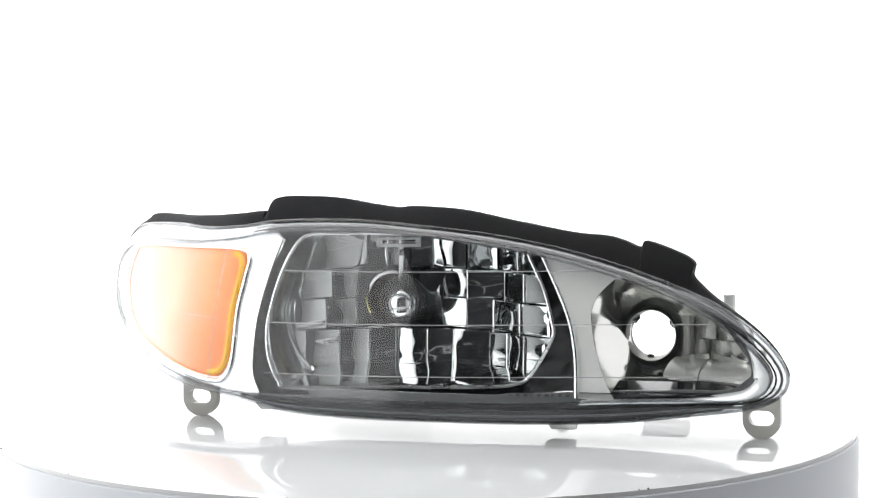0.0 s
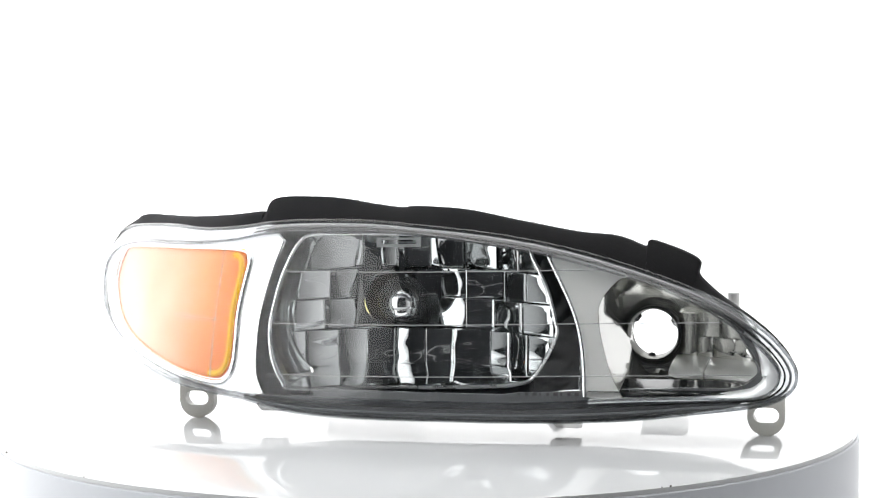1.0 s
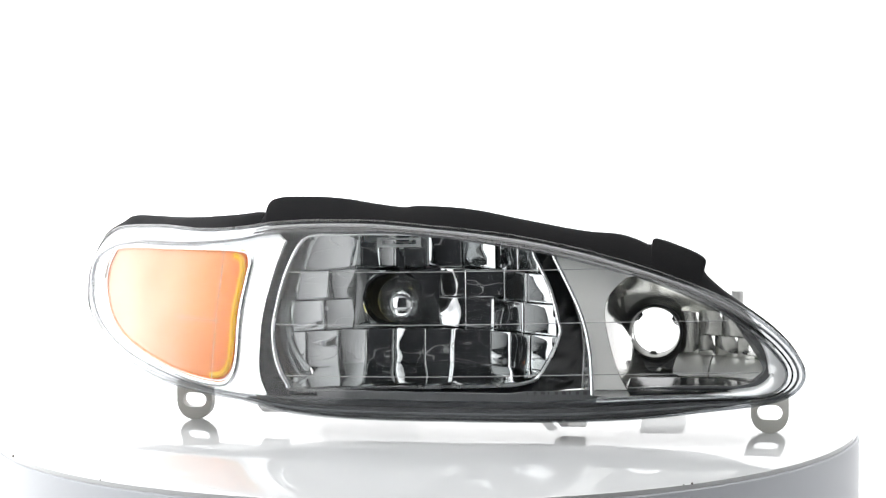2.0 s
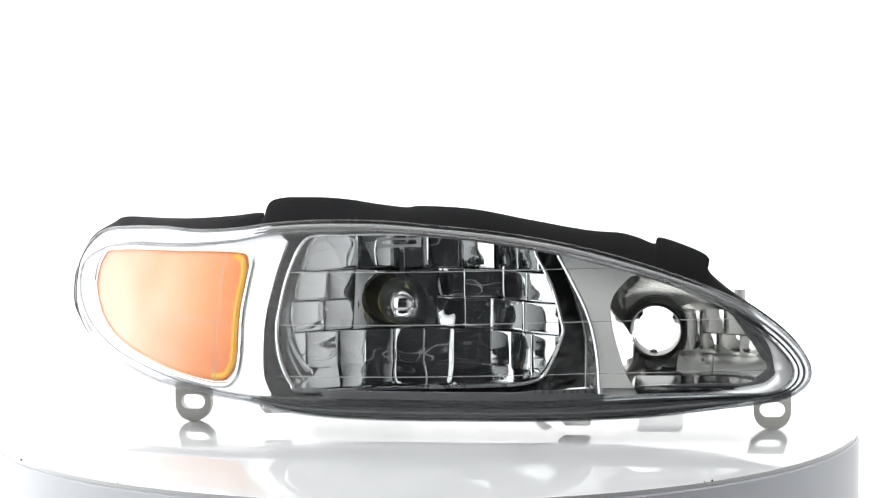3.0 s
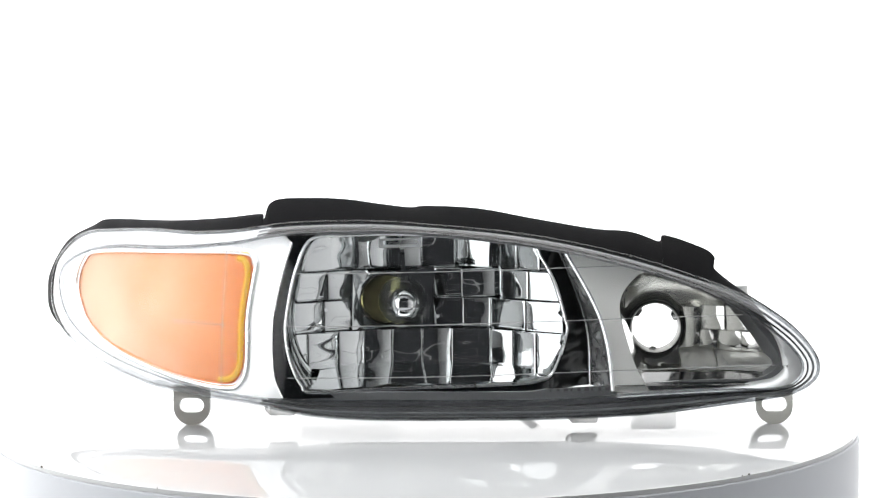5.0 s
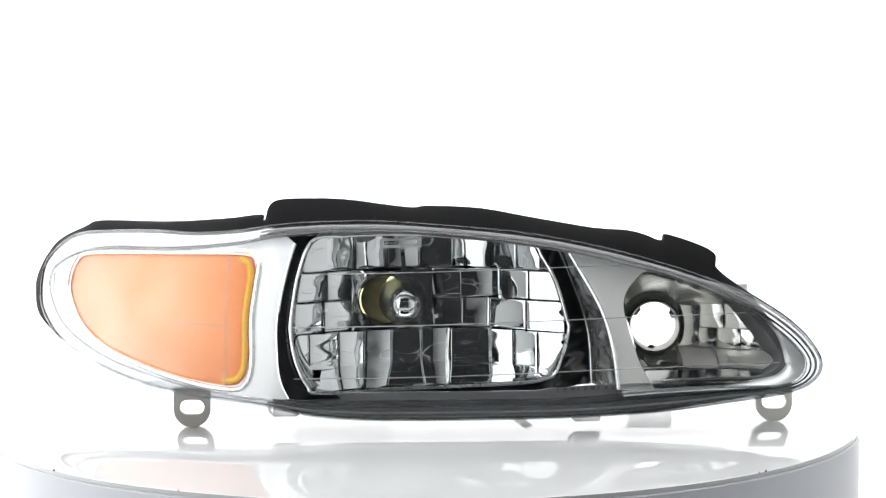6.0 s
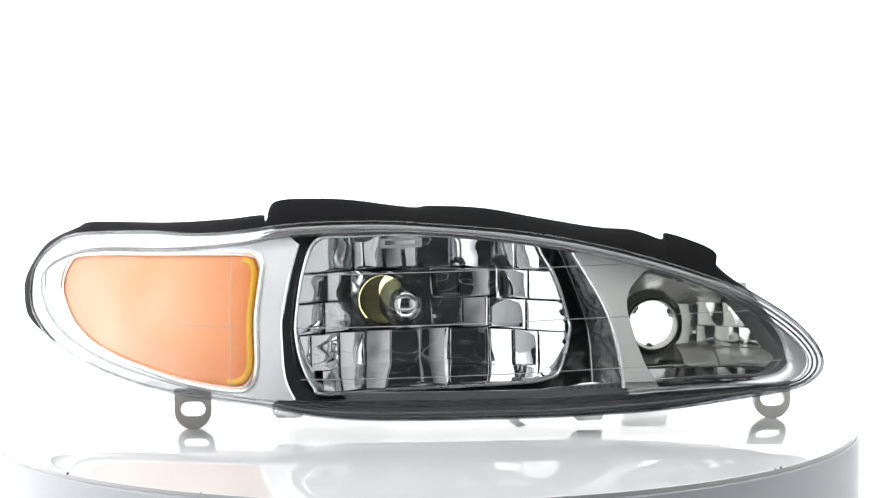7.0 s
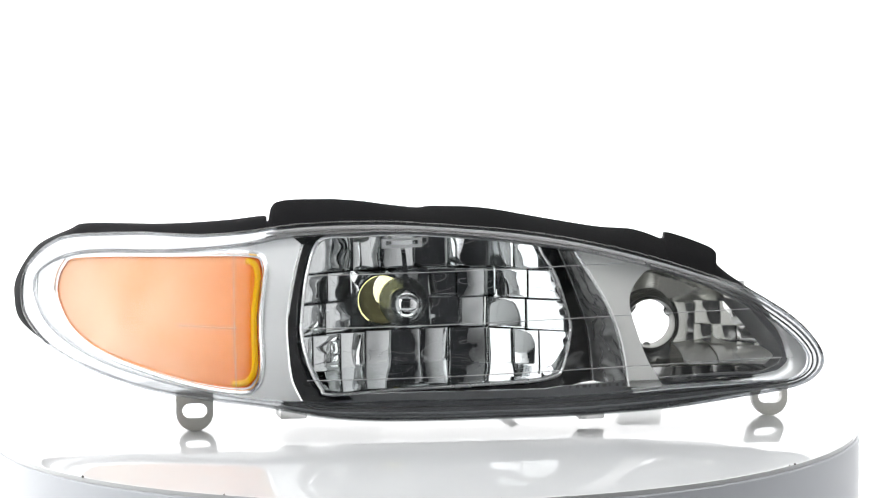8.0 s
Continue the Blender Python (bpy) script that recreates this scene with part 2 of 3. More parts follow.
# ---------------- studio: light tent round a turntable ----------------
def studio():
    # curved white sweep behind and under the turntable, and the tent's sides and roof
    floor_white = surface("white_paper_floor", (0.8, 0.8, 0.8), 0.8, 0.0, 0.1, 400, 0.02)
    bm = bmesh.new()
    bmesh.ops.create_cube(bm, size=1)
    for v in bm.verts:
        v.co = Vector((v.co.x * 3.2, 0.1 + v.co.y * 1.4, -0.775 + v.co.z * 0.05))
    tagged(part("floor", bm, floor_white, None), "plain white paper floor under the turntable", "floor", kind="structure")
    bm = bmesh.new()
    bmesh.ops.create_cube(bm, size=1)
    for v in bm.verts:
        v.co = Vector((v.co.x * 5.0, -1.6 + v.co.y * 2.0, -0.775 + v.co.z * 0.05))
    tagged(part("ground", bm, GREY_FLOOR, None), "light grey studio floor in front of the tent", "floor", kind="structure")
    prof = [(0.8, -0.745), (1.2, -0.745)] + [(1.2 + 0.6 * math.sin(a), -0.145 - 0.6 * math.cos(a)) for a in np.linspace(0.15, math.pi / 2, 10)] + [(1.8, 1.5)]
    verts, faces = [], []
    for y, z in prof:
        verts += [(-1.6, y, z), (1.6, y, z)]
    for i in range(len(prof) - 1):
        faces.append((2 * i, 2 * i + 1, 2 * i + 3, 2 * i + 2))
    m = len(verts)
    verts += [(x, y + (0.02 if y > 1.5 else 0), z - 0.02) for x, y, z in verts]
    faces += [tuple(m + i for i in reversed(f)) for f in faces]
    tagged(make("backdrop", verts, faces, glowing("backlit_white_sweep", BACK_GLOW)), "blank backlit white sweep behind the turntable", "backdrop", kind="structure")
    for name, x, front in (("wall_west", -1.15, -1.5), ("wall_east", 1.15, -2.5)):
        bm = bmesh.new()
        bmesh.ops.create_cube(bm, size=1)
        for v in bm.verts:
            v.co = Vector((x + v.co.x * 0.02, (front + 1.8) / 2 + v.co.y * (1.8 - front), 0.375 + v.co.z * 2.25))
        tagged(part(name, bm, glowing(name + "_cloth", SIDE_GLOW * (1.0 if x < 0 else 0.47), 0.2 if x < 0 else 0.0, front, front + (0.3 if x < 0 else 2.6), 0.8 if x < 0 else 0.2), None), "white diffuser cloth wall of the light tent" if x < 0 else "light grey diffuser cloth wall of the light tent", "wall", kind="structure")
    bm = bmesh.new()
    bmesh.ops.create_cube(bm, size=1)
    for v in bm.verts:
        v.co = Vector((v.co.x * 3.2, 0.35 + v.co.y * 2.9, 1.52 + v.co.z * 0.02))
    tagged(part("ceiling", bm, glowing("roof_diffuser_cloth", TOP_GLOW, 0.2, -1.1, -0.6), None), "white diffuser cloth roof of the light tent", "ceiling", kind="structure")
    bm = bmesh.new()
    bmesh.ops.create_cube(bm, size=1)
    for v in bm.verts:
        v.co = Vector((v.co.x * 5.0, -2.6 + v.co.y * 0.05, 0.4 + v.co.z * 2.4))
    tagged(part("wall_south", bm, CURTAIN, None), "black cloth wall behind the camera", "wall", kind="structure")


def turntable():
    t = tagged(new("turntable"), "round white gloss acrylic turntable with satin rim", "turntable")
    R = 298.6
    turned("top", [(0, 0.001), (0, R - 2.2), (-0.3, R - 1.2), (-3.0, R - 1.2), (-3.0, 0.001)], (0, 0, 0), ACRYLIC, t, "mirror-glossy white acrylic top", 160, "z")
    turned("rim", [(-3.2, 0.001), (-3.2, R - 0.8), (-4.0, R), (-58, R), (-60, R - 2), (-60, 0.001)], (0, 0, 0), RIM_WHITE, t, "white satin side band", 160, "z")
    turned("pedestal", [(-60.5, 0.001), (-60.5, 90), (-110, 60), (-720, 60), (-750, 150), (-750, 0.001)], (0, 0, 0), RIM_WHITE, t, "", 48, "z")
    for a, r in ((-141.5, 0.9), (-46.0, 0.8), (-47.2, 0.5), (-120.0, 0.5), (-88.0, 0.5)):
        g = radians(a)
        bm = bmesh.new()
        bmesh.ops.create_icosphere(bm, subdivisions=1, radius=r * MM)
        for v in bm.verts:
            v.co += Vector(((R - 1.0) * MM * math.cos(g), (R - 1.0) * MM * math.sin(g), 0.2 * MM))
        part("grit", bm, SPECK, t, "dark speck of grit")
    return t


# ---------------- the headlight ----------------
# outlines in the lamp's own x, z (mm); the lamp's feet stand on z = 0 and its long side lies along x
OUTER = [(-282, 75), (-280, 99), (-267, 116), (-251, 126), (-227, 130), (-191, 133), (-157, 133), (-124, 136), (-97, 140), (-66, 142), (-27, 142),
         (15, 139), (57, 135), (99, 128), (141, 118), (183, 105), (217, 92), (243, 76), (259, 61), (266, 47), (261, 36), (243, 28), (202, 22), (153,
         16), (96, 14), (35, 14), (-28, 14), (-73, 16), (-115, 23), (-155, 26), (-193, 29), (-231, 37), (-260, 49), (-275, 62)]
INNER = [(-272, 87), (-270, 99), (-260, 108), (-243, 115), (-220, 119), (-185, 121), (-155, 124), (-125, 128), (-100, 133), (-69, 135), (-27, 136),
         (14, 134), (56, 129), (98, 122), (136, 113), (174, 102), (208, 87), (233, 71), (247, 59), (254, 48), (250, 38), (235, 33), (198, 33), (148,
         31), (95, 28), (35, 28), (-24, 28), (-69, 27), (-111, 28), (-150, 32), (-185, 37), (-220, 44), (-247, 55), (-264, 69)]
AMBER_EDGE = [(-237, 113), (-177, 118), (-124, 120), (-115, 114), (-116, 102), (-119, 80), (-119, 51), (-123, 39), (-132, 35), (-159, 37), (-192, 43),
         (-224, 52), (-243, 64), (-252, 78), (-255, 91), (-250, 106)]
BEZEL_EDGE = [(-88, 128), (-94, 107), (-99, 81), (-99, 59), (-97, 41), (-91, 28)]
REFLECTOR_RIM = [(-75, 130), (-85, 110), (-90, 81), (-90, 67), (-86, 50), (-79, 36), (-71, 31), (-21, 32), (55, 33), (79, 35), (89, 41), (98, 63),
                 (97, 74), (90, 98), (81, 115), (73, 124), (38, 128), (-12, 132), (-51, 132)]
PANEL_EDGE = [(98, 120), (117, 86), (125, 60), (128, 31)]
PANEL_BACK = [(92, 121), (106, 86), (113, 60), (114, 28)]
PANEL_INNER = [(154, 29), (143, 48), (134, 78), (135, 93), (145, 105), (150, 107)]
SEAL_TOP = [(-262, 50), (-283, 63), (-288, 78), (-286, 95), (-270, 118), (-246, 131), (-232, 136), (-178, 139), (-136, 143), (-112, 146), (-111, 143),
            (-109, 143), (-103, 155), (-74, 157), (-50, 156), (-27, 153), (-8, 151), (3, 152), (38, 150), (76, 143), (115, 136), (138, 134), (150, 131),
            (161, 127), (165, 131), (189, 123), (198, 117), (198, 109), (214, 96), (242, 78), (258, 63), (265.5, 48)]
PLAN_X = [-292, -276, -255, -234, -205, -170, -133, -90, -40, 10, 60, 128, 200, 256, 275]
PLAN_Y = [100, 66, 42, 18, -14, -49, -74, -87, -95, -98, -96, -88, -83, -77, -73]


def lens_y(x, z):
    """Depth of the lens front: swept back at the outer corner and leaning back with height."""
    s = sum(float(np.interp(x + o, PLAN_X, PLAN_Y)) for o in (-12, -6, 0, 6, 12)) / 5
    return s + 0.30 * (z - 30) + 0.0009 * (z - 30) ** 2


def rim_y(x, z):
    return float(np.interp(x, [-88, -75, 87, 98], [-70, -62, -36, -22])) + 0.45 * (z - 70)


def mask_y(x, z):
    return float(np.interp(x, [-105, -75, 87, 98, 120], [-72, -62, -36, -22, -2])) + 0.45 * (z - 70) + 1.5


BOWL_X = [-92, -80, -50, -25, 0, 14, 25, 53, 75, 98]
BOWL_Y = [-24, -14, 6, 17, 20.5, 20.5, 20, 8, -9.5, -24]


def bowl_y(x, z):
    """The main reflector's bowl: short focus outboard, a flat middle and a steep inboard wall; rows step forward away from the bulb."""
    return float(np.interp(x, BOWL_X, BOWL_Y)) + 0.3 * (z - 75) - 0.0012 * (z - 82) ** 2


def headlight():
    lamp = tagged(new("headlight"), "clear-lens car headlight with amber corner and black seal", "headlight")
    n = 204
    outer, inner = spline(OUTER, n), spline(INNER, n)
    # lens: face, rolled shoulder and skirt
    spine = [(min(max(x, -215), 200), float(np.interp(x, [-272, -150, 0, 120, 255], [82, 78, 80, 74, 48]))) for x, z in inner]

    def lens_rings(off):
        rings = []
        for k in (0.0, 0.03, 0.08, 0.16, 0.28, 0.42, 0.58, 0.75, 0.9, 1.0):
            rings.append([(x + (mx - x) * k, lens_y(x + (mx - x) * k, z + (mz - z) * k) + off, z + (mz - z) * k) for (x, z), (mx, mz) in zip(inner, spine)])
        return rings
    loft("lens_outer_face", lens_rings(0.0), CLEAR, lamp, "clear polycarbonate lens face")
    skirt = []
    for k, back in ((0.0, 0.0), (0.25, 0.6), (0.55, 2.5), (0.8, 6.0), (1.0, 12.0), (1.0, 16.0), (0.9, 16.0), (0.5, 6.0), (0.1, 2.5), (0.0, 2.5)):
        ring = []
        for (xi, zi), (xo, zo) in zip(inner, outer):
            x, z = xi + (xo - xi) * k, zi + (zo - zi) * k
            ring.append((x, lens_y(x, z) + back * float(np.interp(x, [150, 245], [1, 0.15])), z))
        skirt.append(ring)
    loft("lens_skirt", skirt, SKIRT, lamp, "lens shoulder in the clear plastic with a grey tint")
    # beads added to draw highlight and dark streaks along the flange
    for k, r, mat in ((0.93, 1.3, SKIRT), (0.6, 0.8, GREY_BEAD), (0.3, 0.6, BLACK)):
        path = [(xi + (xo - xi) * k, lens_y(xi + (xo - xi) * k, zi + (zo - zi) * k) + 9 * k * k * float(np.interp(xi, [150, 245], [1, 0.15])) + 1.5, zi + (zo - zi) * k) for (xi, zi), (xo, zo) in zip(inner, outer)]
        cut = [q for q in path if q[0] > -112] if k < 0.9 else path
        tube("streak_bead", cut, r, mat, lamp, "thin bead drawing a streak on the lens flange", k > 0.9, 6)
    tube("lens_bead", [(x, lens_y(x, z) - 0.3, z) for x, z in inner], 0.9, SKIRT, lamp, "", True)
    for h, x0, x1 in ((110, -86, 140), (76, -90, 215), (43, -88, 236)):
        tube("lens_line", [(x, lens_y(x, h + 0.02 * x) + 1.0, h + 0.02 * x) for x in np.linspace(x0, x1, 40)], 0.32, GROOVE, lamp, "", False, 5)
    tube("lens_line", [(-133 - 1.5 * math.sin(z / 40), lens_y(-133, z) + 1.0, z) for z in np.linspace(32, 124, 24)], 0.3, GROOVE, lamp, "", False, 5)
    tube("lens_line", [(x, lens_y(x, 74) + 1.0, 74) for x in np.linspace(-172, -133, 10)], 0.3, GROOVE, lamp, "", False, 5)

    # housing shell behind the lens
    def tuck(x, z):
        """The shell ends short of the clear inboard tip of the lens."""
        k = float(np.interp(x, [222, 262], [0, 1]))
        return x - 15 * k, 48 + (z - 48) * (1 - 0.3 * k)
    hull = [tuck(xo, zo) if xo > -105 else (xi, zi) for (xi, zi), (xo, zo) in zip(inner, outer)]
    rings = []
    for back, shrink in ((17, 1.0), (24, 1.0), (26, 0.96), (45, 0.93), (70, 0.86), (69, 0.84), (45, 0.91), (24, 0.95), (17, 0.98)):
        rings.append([(x * shrink + (1 - shrink) * 10, lens_y(x, z) * (1 if back < 27 else 0.8) + back, 72 + (z - 72) * shrink) for x, z in hull])
    loft("housing", rings, HOUSING, lamp, "dark grey plastic housing shell")

    lip = [(x - 2.5 * np.sign(x), lens_y(x, z) + 16, 78 + (z - 78) * (0.955 if z > 78 else 0.93 if x < 80 else 0.905)) for x, z in (tuck(*q) for q in inner)]
    loft("housing_lip", [[(x, lens_y(x, z) + 19, z) for x, z in hull], lip, [(x, y + 3, z) for x, y, z in lip], [(x, lens_y(x, z) + 23, z) for x, z in hull]], HOUSING, lamp, "dark plastic sealing lip of the housing")

    # rubber seal along the top and round the corner
    top = spline(SEAL_TOP, 31 * 6 + 1, False)
    base = []
    for x, z in top:
        u = min(range(n), key=lambda i: (outer[i][0] - x) ** 2 + 0.35 * (outer[i][1] - z) ** 2)
        base.append(outer[u])
    rings = []
    for k, back in ((-0.05, 10), (0.3, 11), (0.75, 12), (1.0, 14), (1.0, 20), (0.7, 22), (0.0, 22), (-0.05, 18)):
        rings.append([(bx + (x - bx) * k, lens_y(bx + (x - bx) * k, bz + (z - bz) * k) + back * float(np.interp(bx, [195, 255], [1, 0.3])), bz + (z - bz) * k) for (x, z), (bx, bz) in zip(top, base)])
    rings = [list(r) for r in zip(*rings)]
    loft("seal", rings, RUBBER, lamp, "black foam rubber seal with a notch and raised flap", True, True)

    # amber turn signal in its bright bezel
    amber = spline(AMBER_EDGE, 96)
    left = [q for q in spline(INNER, 170) if q[0] < -92]
    edge = spline(BEZEL_EDGE, 30, False)
    low = [q for q in left if q[1] < 78 and q[0] < -93]
    high = [q for q in left if q[1] >= 78 and q[0] < -93]
    low.sort(key=lambda q: -q[0])
    high.sort(key=lambda q: q[0])
    outline = [tuple(q) for q in edge] + [tuple(q) for q in low] + [tuple(q) for q in high]
    sheet("bezel", outline, [amber], lambda x, z: lens_y(x, z) + 5, 2.5, SATIN, lamp, "satin aluminised bezel round the amber signal", 7.0)
    tube("bezel_edge", [(x, lens_y(x, z) + 4.5, z) for x, z in edge], 1.2, BEAD, lamp, "bright rolled edge")
    grown = [(-184 + (x + 184) * 1.035, 79 + (z - 79) * 1.06) for x, z in amber]
    tube("signal_bead", [(x, lens_y(x, z) + 5.0, z) for x, z in grown], 2.0, BEAD, lamp, "bright rolled edge round the signal", True)
    tube("amber_rim", [(x, lens_y(x, z) + 6.8, z) for x, z in amber], 1.1, AMBER_RIM, lamp, "deep amber moulded rim", True)
    cx, cz = -180.0, 80.0
    rings = []
    for k, off in ((1.0, 9), (0.985, 6.5), (0.95, 5.2), (0.85, 4.6), (0.6, 4.2), (0.3, 4.0), (0.1, 4.0), (0.0, 4.0)):
        rings.append([(cx + (x - cx) * k, lens_y(cx + (x - cx) * k, cz + (z - cz) * k) + off, cz + (z - cz) * k) for x, z in amber])
    loft("amber_lens", rings, AMBER, lamp, "amber plastic turn signal lens")

    # bright yellow bead paints the lit side wall of the amber lens
    tube("amber_lit_edge", [(x, lens_y(x, z) + 3.2, z) for x, z in spline([(-125, 117.5), (-120, 115.5), (-118, 109), (-118.7, 100), (-121.3, 80), (-121.5, 52), (-124, 43), (-129, 39), (-136, 38)], 48, False)], 2.0, AMBER_LIT, lamp, "bright yellow bead for the lit edge of the signal")

    # black surround between bezel, reflector and parking lamp
    rim = spline(REFLECTOR_RIM, 120)
    back_edge = spline(PANEL_BACK, 20, False)
    upper = sorted([tuple(q) for q in inner if -96 < q[0] < 91 and q[1] > 100], key=lambda q: q[0])
    lower = sorted([tuple(q) for q in inner if -90 < q[0] < 113 and q[1] < 60], key=lambda q: -q[0])
    outline = [(x, z - 0.3) for x, z in upper] + [tuple(q) for q in back_edge] + lower + [tuple(q) for q in edge[::-1]]
    sheet("surround", outline, [rim * [0.985, 0.975] + [0, 2]], mask_y, 2.0, BLACK, lamp, "gloss black inner surround", 7.0)

    # main reflector
    part_group("reflector", lamp, rim)
    # parking lamp
    parking(lamp, inner)
    # brackets
    for x, y in ((-161, -22), (240, -22)):
        foot(lamp, x, y)
    for x, y, z in ((-95, -50, 16), (110, -40, 9)):
        clip(lamp, x, y, z)
    # back of the housing, seen mirrored in the table; coloured pale to keep that reflection faint
    turned("rear_case", [(0, 34), (44, 32), (47, 30), (47, 27), (44, 28), (0, 30), (0, 34)], (-28, 34, 83), NYLON, lamp, "pale grey rear case collar", 56)
    bm_strut = [(56, 107, 3), (62, 103, 8), (64, 101, 12), (70, 97, 16), (78, 92, 25)]
    tube("adjuster_rod", bm_strut, 4, PALE, lamp, "pale plastic aiming rod")
    block("rear_tab", (146, 40, 1.5), (178, 58, 17), NYLON, lamp, "pale plastic rear tab", 3)
    block("rear_cover", (-96, 72, 2), (-26, 96, 60), THIN_NYLON, lamp, "very pale clear plastic rear cover", 4)
    turned("stud", [(0, 0.01), (0, 4), (14, 4), (14, 0.01)], (218, -20, 81.5), PALE, lamp, "grey mounting stud", 16, "z")
    block("rear_lug", (60, 12, 126), (76, 22, 138), PALE, lamp, "pale grey rear lug", 1.5)
    lettering(lamp)
    return lamp


GRID = (-1, -0.975, -0.94, -0.8, -0.6, -0.4, -0.2, 0, 0.2, 0.4, 0.6, 0.8, 0.94, 0.975, 1)


def facet(body, x0, x1, z0, z1, mat, bulge, tilt, lean, span):
    """One moulded facet with softly rolled edges and stepped sides."""
    m, verts, faces = len(GRID), [], []
    xc, zc = (x0 + x1) / 2, (z0 + z1) / 2
    xc = min(max(xc, -78), 90)
    slope = (bowl_y(xc + 3, zc) - bowl_y(xc - 3, zc)) / 6
    for layer in (0, 9.0):
        for v in GRID:
            z = zc + (z1 - z0 - 0.3) / 2 * v
            lo, hi = span(min(max(z, 33.0), 129.0))
            for u in GRID:
                x = min(max((x0 + x1) / 2 + (x1 - x0 - 0.3) / 2 * u, lo), hi)
                roll = 0.0 if layer else 0.25 * (max(0, abs(u) - 0.94) / 0.06) ** 2 + 0.25 * (max(0, abs(v) - 0.94) / 0.06) ** 2 + 0.5 * noise.noise((x / 14, z / 11, x0)) * (0.5 if x0 > 35 else 1.2)
                y = bowl_y(xc, zc) + (slope + tilt) * (x - xc) - bulge * (1 - u * u) + lean * (z - zc) + roll + layer
                verts.append((x * MM, max(y, rim_y(x, z) + 1) * MM, z * MM))
    for j in range(m - 1):
        for i in range(m - 1):
            a = j * m + i
            faces += [(a, a + 1, a + m + 1, a + m), (a + m * m + m, a + m * m + m + 1, a + m * m + 1, a + m * m)]
    ring = [i for i in range(m)] + [j * m + m - 1 for j in range(1, m)] + [m * m - 1 - i for i in range(1, m)] + [j * m for j in range(m - 2, 0, -1)]
    for a, b in zip(ring, ring[1:] + ring[:1]):
        faces.append((b, a, a + m * m, b + m * m))
    return make("facet", verts, faces, mat, body)


def part_group(name, lamp, rim):
    """The faceted main reflector with its bright rim, bulb and shield."""
    body = loft(name, [[(x * 1.0, rim_y(x, z), z) for x, z in rim], [(-1 + (x + 1) * 0.985, rim_y(x, z) + 4, 82 + (z - 82) * 0.975) for x, z in rim],
                       [(-1 + (x + 1) * 0.975, min(max(bowl_y(min(max(x, -80), 92), z), rim_y(x, z)) + 5, 40), 82 + (z - 82) * 0.965) for x, z in rim]], CHROME, lamp, "aluminised reflector bowl wall")
    tube("rim_bead", [(x, rim_y(x, z), z) for x, z in rim], 1.25, BEAD, body, "bright rolled rim", True)

    def span(z):
        xs = []
        for (x0, z0), (x1, z1) in zip(rim, np.roll(rim, -1, axis=0)):
            if (z0 - z) * (z1 - z) <= 0 and z0 != z1:
                xs.append(x0 + (x1 - x0) * (z - z0) / (z1 - z0))
        return (min(xs) + 1.0, max(xs) - 1.0) if xs else (0, 0)

    rows = [(104, 131, (-84, -49, -27, -4, 20, 46.5, 64, 80)), (84, 104, (-90, -68, -51)), (84, 104, (5, 25, 53.4, 72, 96)), (63, 84, (-92, -70, -51)),
            (63, 84, (5, 26, 45.6, 70, 96)), (38, 63, (-92, -80, -60, -42, -24, -2.5, 18, 45, 61, 77, 98))]
    # facets that aim elsewhere than the bowl's own slope: the turn about the upright axis
    aim = {(104, -27): 0.14, (104, -4): -0.03, (84, 5): -0.11, (63, 5): -0.13, (84, 25): 0.64, (63, 26): 0.64, (38, -60): 0.05, (38, -42): -0.12, (38, -24): -0.16, (38, -2.5): 0.24, (38, 18): 0.5}
    rnd = random.Random(5)
    for z0, z1, xs in rows:
        lean = -0.03 if z0 > 100 else 0.06 if z0 < 45 else 0.0
        for x0, x1 in zip(xs, xs[1:]):
            bulge, tilt = rnd.uniform(0.5, 1.0) * (x1 - x0) / 22 * (0.5 if x0 > 40 else 1), rnd.uniform(-0.06, 0.06)
            facet(body, x0, x1, z0, z1, CHROME, bulge, aim.get((z0, x0), tilt), lean + rnd.uniform(-0.03, 0.03), span)
    hole = [(-28 + 18.5 * math.cos(a), 83 + 18.5 * math.sin(a)) for a in np.linspace(0, 2 * math.pi, 40, endpoint=False)]
    sheet("centre_facet", [(-51, 63), (5, 63), (5, 104), (-51, 104)], [hole], lambda x, z: bowl_y(x, z), 3, CHROME, body, "", 5.0)
    # floor of the bowl
    fl = []
    for v in np.linspace(0, 1, 8):
        fl.append([(x, rim_y(x, 33) + 2 + v * (max(bowl_y(x, 40), rim_y(x, 40)) - rim_y(x, 33) + 4), 32.5 + v * 6.5 + 0.8 * math.sin(x / 9)) for x in np.linspace(-72, 82, 60)])
    loft("bowl_floor", fl, CHROME, body, "", False)
    # bulb, socket and shield
    sheet("reflector_back", rim * [0.99, 0.985] + [0, 1], [[(-28 + 19 * math.cos(a), 83 + 19 * math.sin(a)) for a in np.linspace(0, 2 * math.pi, 40, endpoint=False)]],
          lambda x, z: bowl_y(x, z) + 12, 2, CHROME, body, "aluminised rear wall of the reflector", 8.0)
    turned("socket_collar", [(0, 20.5), (-2, 19.5), (-2, 17.8), (2, 16.8), (3, 17.8), (4, 17.8), (4, 20.5)], (-28, 15, 83), CHROME, body, "bulb socket collar", 48)
    ring = lambda x, y, r: [(x + r * math.cos(a), y, 83 + r * math.sin(a)) for a in np.linspace(0, 2 * math.pi, 40, endpoint=False)]
    loft("socket_tube", [ring(-28, 17.5, 17), ring(-15, 80, 13.8), ring(-15, 80, 17), ring(-28, 17.5, 20)], RUBBER, body, "dark bulb socket tube")
